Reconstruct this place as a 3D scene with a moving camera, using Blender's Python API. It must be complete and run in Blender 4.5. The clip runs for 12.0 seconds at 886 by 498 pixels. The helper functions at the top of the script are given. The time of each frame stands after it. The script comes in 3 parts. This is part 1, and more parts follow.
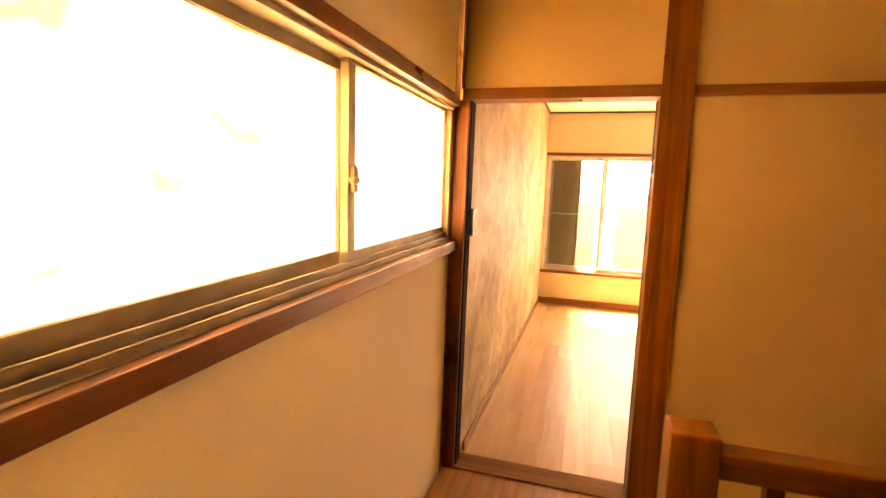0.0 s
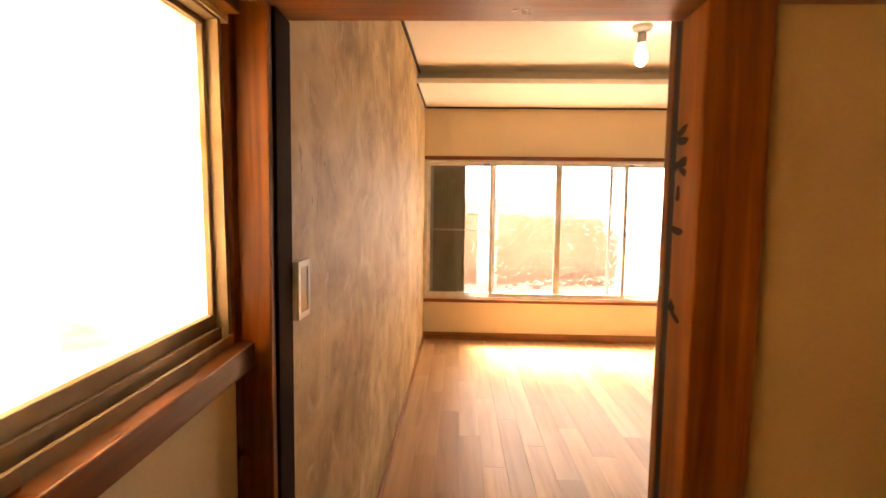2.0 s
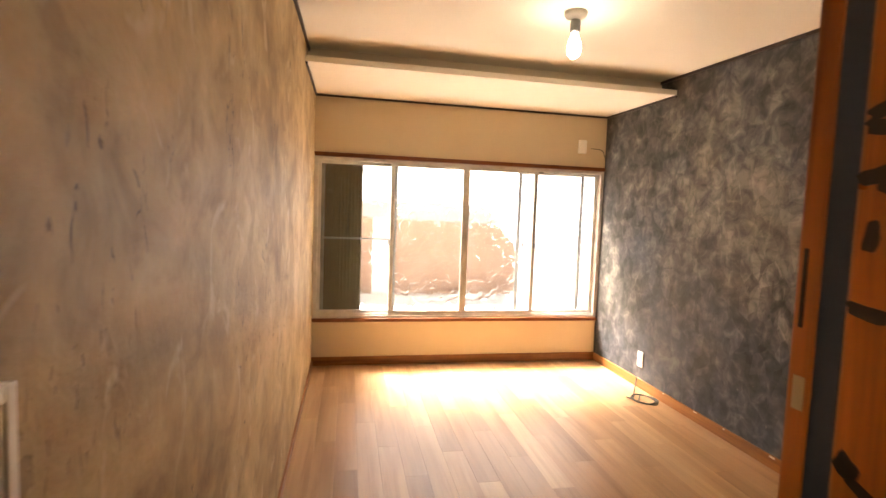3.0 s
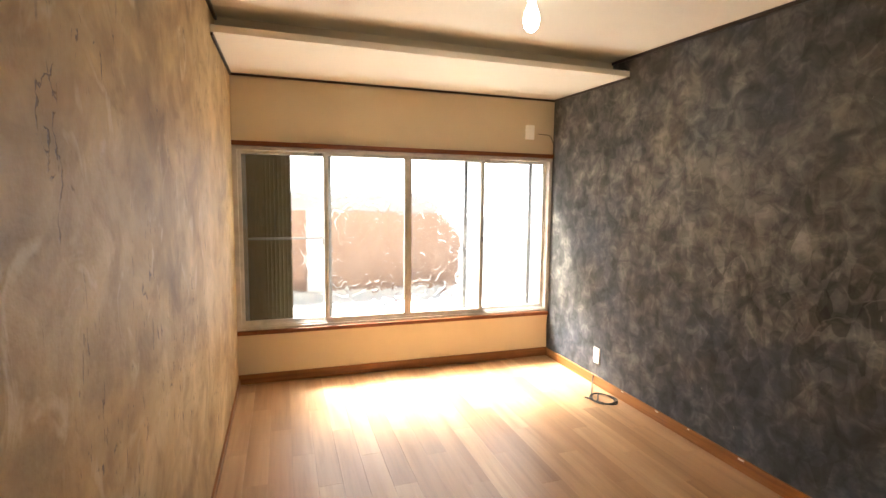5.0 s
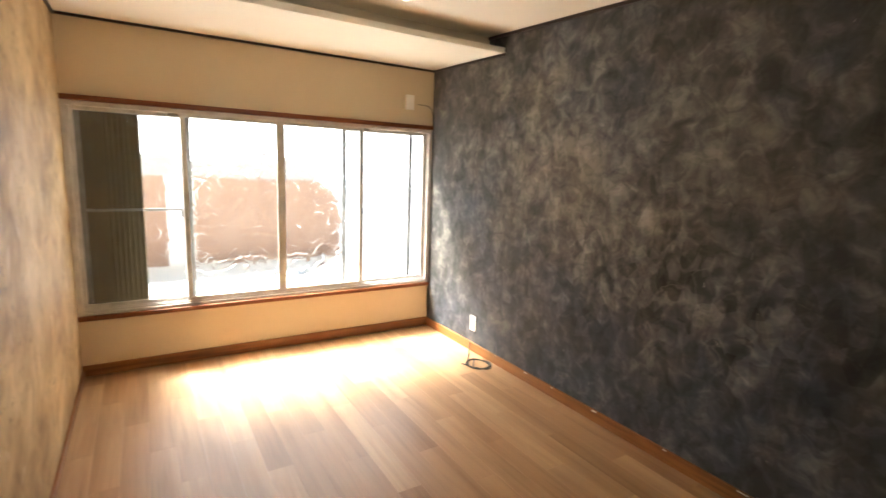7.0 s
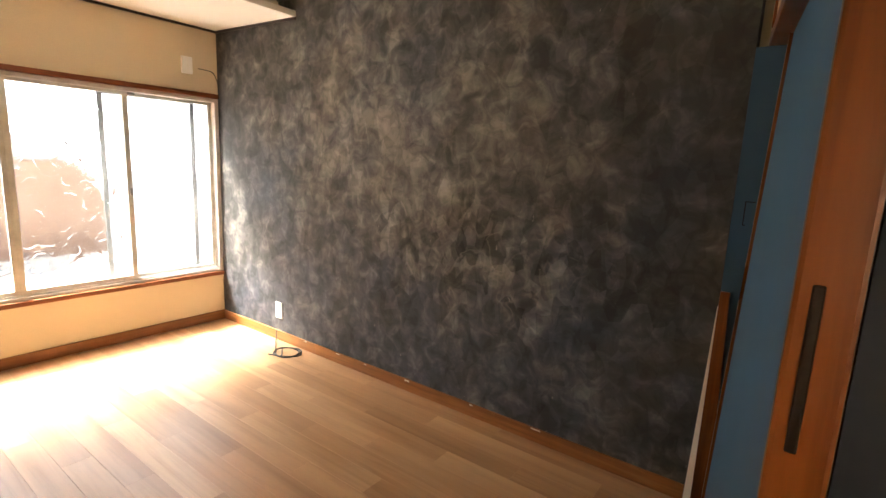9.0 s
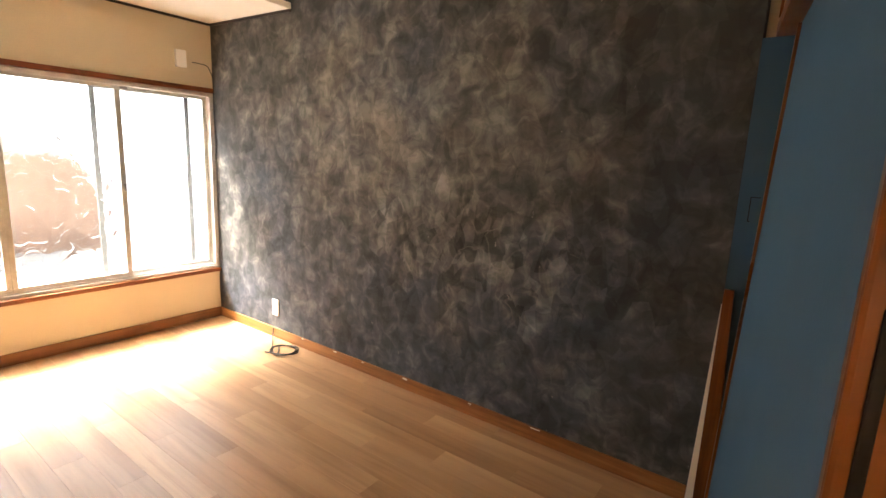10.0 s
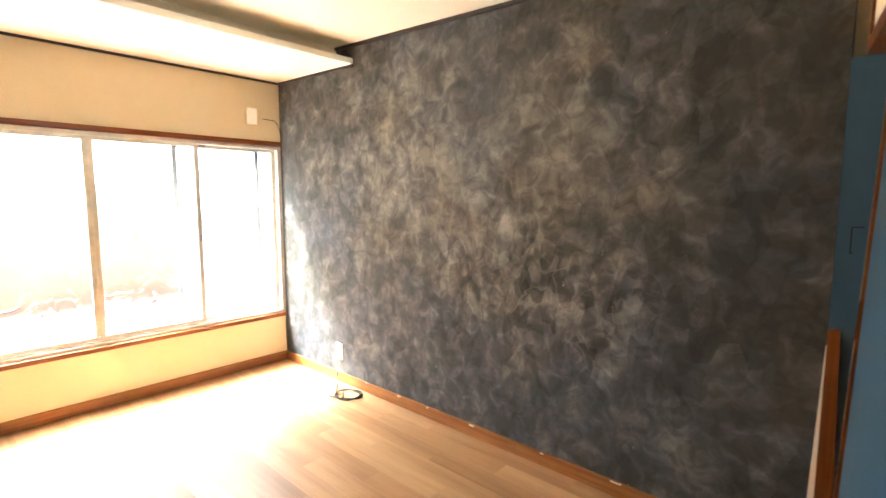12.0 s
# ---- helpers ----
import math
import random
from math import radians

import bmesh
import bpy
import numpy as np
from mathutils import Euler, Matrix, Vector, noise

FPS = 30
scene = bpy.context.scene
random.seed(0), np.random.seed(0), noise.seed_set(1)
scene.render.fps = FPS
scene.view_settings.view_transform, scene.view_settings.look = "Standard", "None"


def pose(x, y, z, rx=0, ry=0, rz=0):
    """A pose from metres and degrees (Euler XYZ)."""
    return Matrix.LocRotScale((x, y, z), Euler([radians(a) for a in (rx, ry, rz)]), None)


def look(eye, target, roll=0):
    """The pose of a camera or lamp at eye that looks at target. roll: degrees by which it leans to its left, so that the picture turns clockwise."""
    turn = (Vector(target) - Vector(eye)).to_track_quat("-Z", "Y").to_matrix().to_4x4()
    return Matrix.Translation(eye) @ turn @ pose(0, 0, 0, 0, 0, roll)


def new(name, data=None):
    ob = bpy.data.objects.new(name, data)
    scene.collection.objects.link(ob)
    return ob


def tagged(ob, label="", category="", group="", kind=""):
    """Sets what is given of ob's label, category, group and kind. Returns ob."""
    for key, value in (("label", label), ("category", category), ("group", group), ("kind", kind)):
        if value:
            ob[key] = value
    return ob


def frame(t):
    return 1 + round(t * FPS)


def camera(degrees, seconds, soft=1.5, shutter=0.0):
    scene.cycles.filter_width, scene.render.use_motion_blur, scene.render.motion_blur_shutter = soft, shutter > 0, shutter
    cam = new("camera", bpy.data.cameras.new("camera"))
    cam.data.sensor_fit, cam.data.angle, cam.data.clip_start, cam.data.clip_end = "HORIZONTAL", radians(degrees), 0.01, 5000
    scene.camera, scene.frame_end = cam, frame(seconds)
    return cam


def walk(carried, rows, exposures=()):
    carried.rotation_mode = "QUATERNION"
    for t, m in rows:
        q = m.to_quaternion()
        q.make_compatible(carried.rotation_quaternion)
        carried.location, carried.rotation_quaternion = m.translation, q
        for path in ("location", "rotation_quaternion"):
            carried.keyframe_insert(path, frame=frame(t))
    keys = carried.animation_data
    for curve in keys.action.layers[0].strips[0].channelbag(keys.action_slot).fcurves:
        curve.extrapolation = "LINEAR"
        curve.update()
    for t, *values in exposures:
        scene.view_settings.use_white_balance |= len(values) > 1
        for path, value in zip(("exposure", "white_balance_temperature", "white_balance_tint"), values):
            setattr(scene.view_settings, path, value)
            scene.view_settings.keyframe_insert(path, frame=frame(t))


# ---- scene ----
cam = camera(84.5, 12.0, soft=1.5, shutter=0.3)
PATH = [
    (0, look((0.511, -2.466, 1.234), (-0.048, -0.558, 1.021), 2.4)),
    (0.5, look((0.441, -2.17, 1.243), (-0.062, -0.241, 1.077), 1.2)),
    (1, look((0.387, -1.848, 1.244), (0.164, 0.136, 1.121), 0.9)),
    (1.5, look((0.368, -1.555, 1.269), (0.309, 0.44, 1.152), 0.7)),
    (2, look((0.335, -1.272, 1.292), (0.273, 0.721, 1.13), 0.8)),
    (2.5, look((0.255, -0.971, 1.304), (0.478, 1.01, 1.146), 0.7)),
    (2.8, look((0.270, -0.797, 1.318), (0.609, 1.169, 1.173), 1.8)),
    (3, look((0.284, -0.695, 1.334), (0.667, 1.262, 1.189), 2.1)),
    (5, look((0.334, -0.327, 1.406), (0.957, 1.563, 1.203), 0.7)),
    (5.5, look((0.359, -0.332, 1.402), (0.984, 1.552, 1.166), 0.8)),
    (6, look((0.331, -0.322, 1.403), (0.975, 1.556, 1.158), 1.0)),
    (6.5, look((0.374, -0.322, 1.422), (1.136, 1.505, 1.134), 1.0)),
    (7, look((0.391, -0.302, 1.441), (1.433, 1.375, 1.117), 2.1)),
    (7.5, look((0.403, -0.301, 1.414), (1.734, 1.16, 1.107), 3.5)),
    (9.5, look((0.499, -0.253, 1.356), (2.103, 0.888, 1.001), 2.5)),
    (10, look((0.515, -0.245, 1.358), (2.11, 0.906, 0.994), 2.5)),
    (10.5, look((0.506, -0.239, 1.369), (2.126, 0.919, 1.186), 3.7)),
    (11, look((0.483, -0.245, 1.396), (2.128, 0.891, 1.344), 4.3)),
    (11.5, look((0.461, -0.24, 1.389), (2.048, 0.972, 1.272), 3.1)),
    (12, look((0.504, -0.18, 1.367), (1.978, 1.155, 1.155), -0.0)),
]

EXPOSURES = [
    (0.0, 2.40, 13500, 33), (0.5, 1.82, 12400, 33), (1.0, 1.58, 11600, 32), (2.0, 1.35, 9300, 29), (2.5, 1.14, 8400, 28), (3.0, 1.03, 7200, 18), (5.0, 0.88, 6200, 10),
    (7.0, 0.87, 5980, 8), (7.5, 0.90, 5980, 8), (9.5, 1.10, 6080, 11), (10.2, 1.15, 6080, 11), (10.7, 1.65, 6000, 8), (11.0, 1.9, 5850, 7), (12.0, 1.95, 5800, 6),
]
walk(cam, PATH, EXPOSURES)

# ---------------------------------------------------------------- light
SUN_DIR = Vector((-0.37, 1.0, 1.75)).normalized()     # towards the sun
world = bpy.data.worlds.new("sky")
scene.world = world
world.use_nodes = True
wn = world.node_tree.nodes
sky = wn.new("ShaderNodeTexSky")
sky.sky_type = "NISHITA"
sky.sun_disc = False
sky.sun_elevation = math.asin(SUN_DIR.z)
sky.sun_rotation = math.atan2(SUN_DIR.x, SUN_DIR.y)
wn["Background"].inputs["Strength"].default_value = 0.15
world.node_tree.links.new(sky.outputs["Color"], wn["Background"].inputs["Color"])

sun = new("sun", bpy.data.lights.new("sun", "SUN"))
sun.data.energy, sun.data.angle, sun.data.color = 5.0, radians(7.0), (1.0, 0.93, 0.82)
sun.matrix_world = look(SUN_DIR * 20, (0, 0, 0))


def area_lamp(name, eye, target, sx, sy, watts, colour):
    lamp = new(name, bpy.data.lights.new(name, "AREA"))
    lamp.data.shape, lamp.data.size, lamp.data.size_y = "RECTANGLE", sx, sy
    lamp.data.energy, lamp.data.color = watts, colour
    lamp.matrix_world = look(eye, target)
    return lamp


# added lamps: far sun boost for the room, sky's light at the hall window
area_lamp("sun_boost_room", (-1.0, 9.6, 11.6), (1.6, 3.1, 0.5), 2.8, 2.8, 8200, (1.0, 0.95, 0.87))
area_lamp("skylight_hall", (-0.80, -0.85, 1.80), (-0.10, -0.85, 1.30), 1.2, 0.7, 95, (1.0, 0.78, 0.50))


# ---------------------------------------------------------------- materials
def material(name, rough=0.5, metallic=0.0, colour=None):
    m = bpy.data.materials.new(name)
    m.use_nodes = True
    b = m.node_tree.nodes["Principled BSDF"]
    b.inputs["Roughness"].default_value = rough
    b.inputs["Metallic"].default_value = metallic
    if colour:
        b.inputs["Base Color"].default_value = (*colour, 1)
    return m


def node(m, kind, ins=None, **props):
    n = m.node_tree.nodes.new("ShaderNode" + kind)
    for k, v in (ins or {}).items():
        if isinstance(v, bpy.types.NodeSocket):
            m.node_tree.links.new(v, n.inputs[k])
        else:
            n.inputs[k].default_value = v
    if "blend" in props:
        n.blend_type = props["blend"]
    if "op" in props:
        n.operation = props["op"]
    if "feature" in props:
        n.feature = props["feature"]
    return n


def coords(m, scale=(1, 1, 1), rot=(0, 0, 0), jitter=False):
    t = node(m, "TexCoord")
    v = t.outputs["Object"]
    if jitter:
        info = node(m, "ObjectInfo")
        mul = node(m, "VectorMath", {0: (37.0, 91.0, 13.0)}, op="SCALE")
        m.node_tree.links.new(info.outputs["Random"], mul.inputs["Scale"])
        add = node(m, "VectorMath", {0: v, 1: mul.outputs[0]}, op="ADD")
        v = add.outputs[0]
    mp = node(m, "Mapping", {"Vector": v, "Scale": scale, "Rotation": rot})
    return mp.outputs[0]


def noise_tex(m, vec, scale, detail=5.0, rough=0.55, distort=0.0):
    return node(m, "TexNoise", {"Vector": vec, "Scale": scale, "Detail": detail, "Roughness": rough, "Distortion": distort}).outputs["Fac"]


def ramp(m, fac, stops):
    r = node(m, "ValToRGB", {"Fac": fac})
    e = r.color_ramp.elements
    while len(e) < len(stops):
        e.new(0.5)
    for el, (p, c) in zip(e, stops):
        el.position = p
        el.color = (*c, 1) if len(c) == 3 else c
    return r.outputs["Color"]


def grey(v):
    return (v, v, v)


def mix(m, fac, a, b, blend="MIX"):
    n = node(m, "MixRGB", {"Fac": fac, "Color1": a if isinstance(a, bpy.types.NodeSocket) else (*a, 1),
                           "Color2": b if isinstance(b, bpy.types.NodeSocket) else (*b, 1)}, blend=blend)
    return n.outputs["Color"]


def finish(m, colour=None, rough=None, height=None, strength=0.2, distance=0.01):
    b = m.node_tree.nodes["Principled BSDF"]
    if colour is not None:
        m.node_tree.links.new(colour, b.inputs["Base Color"])
    if rough is not None:
        m.node_tree.links.new(rough, b.inputs["Roughness"])
    if height is not None:
        bp = node(m, "Bump", {"Height": height, "Strength": strength, "Distance": distance})
        m.node_tree.links.new(bp.outputs["Normal"], b.inputs["Normal"])
    return m


def make_wood(name, dark, mid, light, axis=2, rough=0.38, worn=True, jitter=False):
    """Stained timber with the grain along one axis."""
    m = material(name, rough)
    sc = [38.0, 38.0, 38.0]
    sc[axis] = 1.6
    v = coords(m, sc, jitter=jitter)
    grain = noise_tex(m, v, 1.0, 6, 0.6, 0.6)
    big = noise_tex(m, coords(m, (1, 1, 1), jitter=jitter), 4.5, 4, 0.6)
    col = ramp(m, grain, [(0.25, dark), (0.52, mid), (0.8, light)])
    col = mix(m, 0.55, col, ramp(m, big, [(0.3, grey(0.62)), (0.7, grey(1.15))]), "MULTIPLY")
    if worn:
        w = noise_tex(m, coords(m, (9, 9, 9)), 3.0, 8, 0.7)
        col = mix(m, ramp(m, w, [(0.68, grey(0)), (0.74, grey(0.45))]), col, light)
    return finish(m, col, ramp(m, big, [(0.3, grey(rough - 0.1)), (0.7, grey(rough + 0.15))]), grain, 0.12, 0.003)


WOOD_Z = make_wood("brown_wood_upright", (0.078, 0.020, 0.004), (0.185, 0.052, 0.008), (0.29, 0.095, 0.017), 2, 0.33)
WOOD_X = make_wood("brown_wood_across", (0.078, 0.020, 0.004), (0.185, 0.052, 0.008), (0.29, 0.095, 0.017), 0, 0.36)
WOOD_Y = make_wood("brown_wood_along", (0.075, 0.023, 0.006), (0.175, 0.056, 0.011), (0.27, 0.100, 0.022), 1, 0.36)
WOOD_Z.node_tree.nodes["Principled BSDF"].inputs["Specular IOR Level"].default_value = 0.25
BASE_X = make_wood("baseboard_wood_across", (0.13, 0.046, 0.011), (0.25, 0.098, 0.022), (0.35, 0.16, 0.05), 0, 0.45)
TREAD = make_wood("worn_threshold_wood", (0.10, 0.036, 0.009), (0.20, 0.078, 0.018), (0.29, 0.13, 0.04), 0, 0.7)
TREAD.node_tree.nodes["Principled BSDF"].inputs["Specular IOR Level"].default_value = 0.15
BASE_Y = make_wood("baseboard_wood_along", (0.16, 0.056, 0.012), (0.31, 0.118, 0.025), (0.40, 0.18, 0.06), 1, 0.45)
# brown frame wood darkened: the shade on its inner face is in the colour
DARKSTOP = material("unlit_dark_wood", 0.9, 0, (0.026, 0.012, 0.006))
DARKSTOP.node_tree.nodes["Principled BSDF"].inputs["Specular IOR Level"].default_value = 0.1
DARKTRIM = material("dark_brown_trim", 0.45, 0, (0.030, 0.016, 0.010))


def make_wall(name, a, b, bump=0.15):
    m = material(name, 0.85)
    v = coords(m)
    fine = noise_tex(m, v, 140, 3, 0.6)
    big = noise_tex(m, v, 1.3, 5, 0.6)
    col = mix(m, ramp(m, big, [(0.3, grey(0)), (0.7, grey(1))]), a, b)
    col = mix(m, 0.25, col, ramp(m, fine, [(0.3, grey(0.8)), (0.7, grey(1.1))]), "MULTIPLY")
    return finish(m, col, None, fine, bump, 0.002)


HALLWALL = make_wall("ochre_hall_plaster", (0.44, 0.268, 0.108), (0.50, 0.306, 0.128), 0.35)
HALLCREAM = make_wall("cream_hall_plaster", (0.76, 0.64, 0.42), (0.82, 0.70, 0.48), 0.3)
CREAM = make_wall("cream_wallpaper", (0.66, 0.555, 0.375), (0.71, 0.60, 0.415))
CEIL = make_wall("cream_ceiling_paper", (0.85, 0.78, 0.64), (0.88, 0.81, 0.67), 0.08)
OUTWALL = make_wall("pale_render", (0.80, 0.78, 0.74), (0.86, 0.84, 0.80))


def make_trowelled():
    """Beige plaster, trowelled unevenly, with blotches and short upright cracks."""
    m = material("trowelled_beige_plaster", 0.6)
    big = noise_tex(m, coords(m, (1, 0.85, 1.0)), 2.3, 7, 0.60, 0.5)
    dab = noise_tex(m, coords(m, (1, 0.75, 0.9)), 6.5, 6, 0.58, 0.7)
    fine = noise_tex(m, coords(m), 40, 4, 0.6)
    col = ramp(m, big, [(0.34, (0.29, 0.183, 0.074)), (0.46, (0.42, 0.282, 0.122)), (0.56, (0.50, 0.350, 0.165)), (0.68, (0.61, 0.450, 0.230))])
    col = mix(m, 0.55, col, ramp(m, dab, [(0.36, (0.50, 0.43, 0.35)), (0.46, (0.90, 0.88, 0.85)), (0.54, grey(1.02)), (0.66, (1.32, 1.30, 1.26))]), "MULTIPLY")
    warp = node(m, "TexNoise", {"Vector": coords(m), "Scale": 14.0, "Detail": 4.0})
    wv = node(m, "MixRGB", {"Fac": 0.09, "Color1": coords(m, (1, 1, 0.24)), "Color2": warp.outputs["Color"]}, blend="ADD").outputs["Color"]
    vor = node(m, "TexVoronoi", {"Vector": wv, "Scale": 11.0}, feature="DISTANCE_TO_EDGE").outputs["Distance"]
    line = ramp(m, vor, [(0.009, grey(0.85)), (0.024, grey(0))])
    gate = ramp(m, noise_tex(m, coords(m, (1, 1, 0.7), (0.3, 0.2, 0)), 6.0, 4, 0.6), [(0.625, grey(0)), (0.66, grey(1))])
    line = mix(m, 1.0, line, gate, "MULTIPLY")
    spot = noise_tex(m, coords(m, (1, 1, 0.4)), 26, 4, 0.6, 0.8)
    spots = mix(m, 1.0, ramp(m, spot, [(0.335, grey(0.9)), (0.352, grey(0))]), ramp(m, big, [(0.45, grey(0)), (0.5, grey(1))]), "MULTIPLY")
    nick = noise_tex(m, coords(m, (1, 1, 0.22)), 52, 3, 0.55, 1.0)
    nicks = mix(m, 1.0, ramp(m, nick, [(0.335, grey(0.9)), (0.355, grey(0))]), ramp(m, dab, [(0.44, grey(0)), (0.5, grey(1))]), "MULTIPLY")
    crowd = ramp(m, noise_tex(m, coords(m, (1, 1, 0.8)), 2.1, 3, 0.55, 0.3), [(0.47, grey(0.04)), (0.56, grey(1))])
    nicks = mix(m, 1.0, nicks, crowd, "MULTIPLY")
    spots = mix(m, 1.0, spots, crowd, "MULTIPLY")
    pits = mix(m, 1.0, line, spots, "LIGHTEN")
    pits = mix(m, 1.0, pits, nicks, "LIGHTEN")
    col = mix(m, pits, col, (0.12, 0.085, 0.055))
    ridge = noise_tex(m, coords(m, (1, 0.8, 0.6)), 9, 3, 0.5, 1.2)
    lift = ramp(m, ridge, [(0.60, grey(0)), (0.70, grey(0.5))])
    col = mix(m, lift, col, (0.66, 0.52, 0.32))
    h = mix(m, 0.3, dab, fine)
    h = mix(m, 0.3, h, lift)
    h = mix(m, pits, h, (0, 0, 0))
    return finish(m, col, None, h, 0.6, 0.018)


def ring_mask(m, centre, size, stops, wobble=0.5):
    """A ragged-edged patch of the wall round a place, in metres."""
    t = node(m, "TexCoord").outputs["Object"]
    w = node(m, "TexNoise", {"Vector": t, "Scale": 2.2, "Detail": 4.0, "Roughness": 0.6}).outputs["Color"]
    off = node(m, "VectorMath", {0: w, 1: (0.5, 0.5, 0.5)}, op="SUBTRACT").outputs[0]
    off = node(m, "VectorMath", {0: off, 1: (0.0, wobble * 2, wobble * 2)}, op="MULTIPLY").outputs[0]
    p = node(m, "VectorMath", {0: t, 1: off}, op="ADD").outputs[0]
    p = node(m, "VectorMath", {0: p, 1: centre}, op="SUBTRACT").outputs[0]
    p = node(m, "VectorMath", {0: p, 1: (0.0, 1 / size[0], 1 / size[1])}, op="MULTIPLY").outputs[0]
    d = node(m, "VectorMath", {0: p}, op="LENGTH").outputs["Value"]
    return ramp(m, d, stops)


def warped(m, scale, amount, stretch=(1, 1, 1)):
    """Wall coordinates pushed about by a noise, for swirling trowel work."""
    t = coords(m, stretch)
    w = node(m, "TexNoise", {"Vector": t, "Scale": scale, "Detail": 1.5, "Roughness": 0.5}).outputs["Color"]
    off = node(m, "VectorMath", {0: w, 1: (0.5, 0.5, 0.5)}, op="SUBTRACT").outputs[0]
    off = node(m, "VectorMath", {0: off, 1: (amount, amount, amount)}, op="MULTIPLY").outputs[0]
    return node(m, "VectorMath", {0: t, 1: off}, op="ADD").outputs[0]


def make_dark_plaster():
    """Charcoal plaster with a pale warm wash and painted falloff: soft puffs, wisps and short trowel crescents."""
    m = material("charcoal_trowel_plaster", 0.7)
    m.node_tree.nodes["Principled BSDF"].inputs["Specular IOR Level"].default_value = 0.18
    swirl = warped(m, 3.0, 0.13, (1, 0.82, 1.0))
    cloud = noise_tex(m, swirl, 4.6, 5, 0.58, 0.3)
    puff = noise_tex(m, warped(m, 5.0, 0.07, (1, 0.82, 0.90)), 12.0, 4, 0.58, 0.8)
    wisp = noise_tex(m, warped(m, 4.0, 0.22, (1, 1.1, 0.8)), 7.0, 1.5, 0.45, 0.9)
    fine = noise_tex(m, coords(m), 70, 3, 0.6)
    # paler middle and darker near end: uneven wash plus light falloff painted in
    mid_pale = ring_mask(m, (2.6, 1.75, 1.50), (1.35, 0.85), [(0.25, grey(1)), (1.15, grey(0))])
    near_falloff = ring_mask(m, (2.6, -0.20, 1.70), (0.95, 1.5), [(0.30, grey(1)), (1.05, grey(0))])
    low = ring_mask(m, (2.6, 1.0, 0.85), (1.1, 0.42), [(0.35, grey(1)), (1.1, grey(0))])
    f = mix(m, 0.50, cloud, puff)
    lift = mix(m, 0.10, f, mid_pale)
    lift = mix(m, 1.0, lift, mix(m, 1.0, near_falloff, grey(0.060), "MULTIPLY"), "SUBTRACT")
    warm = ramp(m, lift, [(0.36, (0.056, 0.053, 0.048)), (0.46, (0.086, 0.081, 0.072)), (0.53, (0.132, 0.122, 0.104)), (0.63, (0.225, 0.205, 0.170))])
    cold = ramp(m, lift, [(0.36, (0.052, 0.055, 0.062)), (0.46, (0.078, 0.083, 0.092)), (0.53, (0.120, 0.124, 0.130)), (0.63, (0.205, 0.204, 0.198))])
    blue = noise_tex(m, coords(m), 1.3, 3, 0.5)
    blue = mix(m, 0.30, blue, ring_mask(m, (2.6, 1.9, 0.15), (2.2, 0.75), [(0.3, grey(1)), (1.1, grey(0.3))]))
    col = mix(m, ramp(m, blue, [(0.46, grey(0)), (0.64, grey(1))]), warm, cold)
    # overlapping dabs of the trowel, each a little lighter or darker, strongest in the lower middle
    for sc, soft, lo, hi in ((6.0, 0.06, 0.86, 1.16), (11.0, 0.02, 0.72, 1.38), (19.0, 0.02, 0.78, 1.30)):
        cell = node(m, "TexVoronoi", {"Vector": warped(m, sc * 0.45, 0.75 / sc, (1, 1.0, 0.62)), "Scale": sc}, feature="SMOOTH_F1")
        cell.inputs["Smoothness"].default_value = soft
        tone = node(m, "SeparateColor", {"Color": cell.outputs["Color"]}).outputs[0]
        dabs = ramp(m, tone, [(0.12, grey(lo)), (0.5, grey(1.0)), (0.88, grey(hi))])
        col = mix(m, ramp(m, low, [(0.0, grey(0.45)), (1.0, grey(1.0))]), col, mix(m, 1.0, col, dabs, "MULTIPLY"))
    # soft pale smears where the trowel lifted
    edge = ramp(m, wisp, [(0.46, grey(0)), (0.50, grey(0.30)), (0.54, grey(0))])
    gate = ramp(m, mix(m, 0.30, puff, low), [(0.48, grey(0)), (0.66, grey(1))])
    col = mix(m, mix(m, 1.0, edge, gate, "MULTIPLY"), col, (0.30, 0.275, 0.235))
    # a few flecks of missing plaster
    fleck = ramp(m, noise_tex(m, coords(m, (1, 1, 0.7)), 30, 3, 0.5, 0.6), [(0.745, grey(0)), (0.765, grey(0.6))])
    col = mix(m, fleck, col, (0.34, 0.31, 0.27))
    rr = ramp(m, f, [(0.35, grey(0.86)), (0.65, grey(0.68))])
    return finish(m, col, rr, mix(m, 0.25, mix(m, 0.4, puff, wisp), fine), 0.16, 0.005)


TROWEL = make_trowelled()
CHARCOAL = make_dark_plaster()


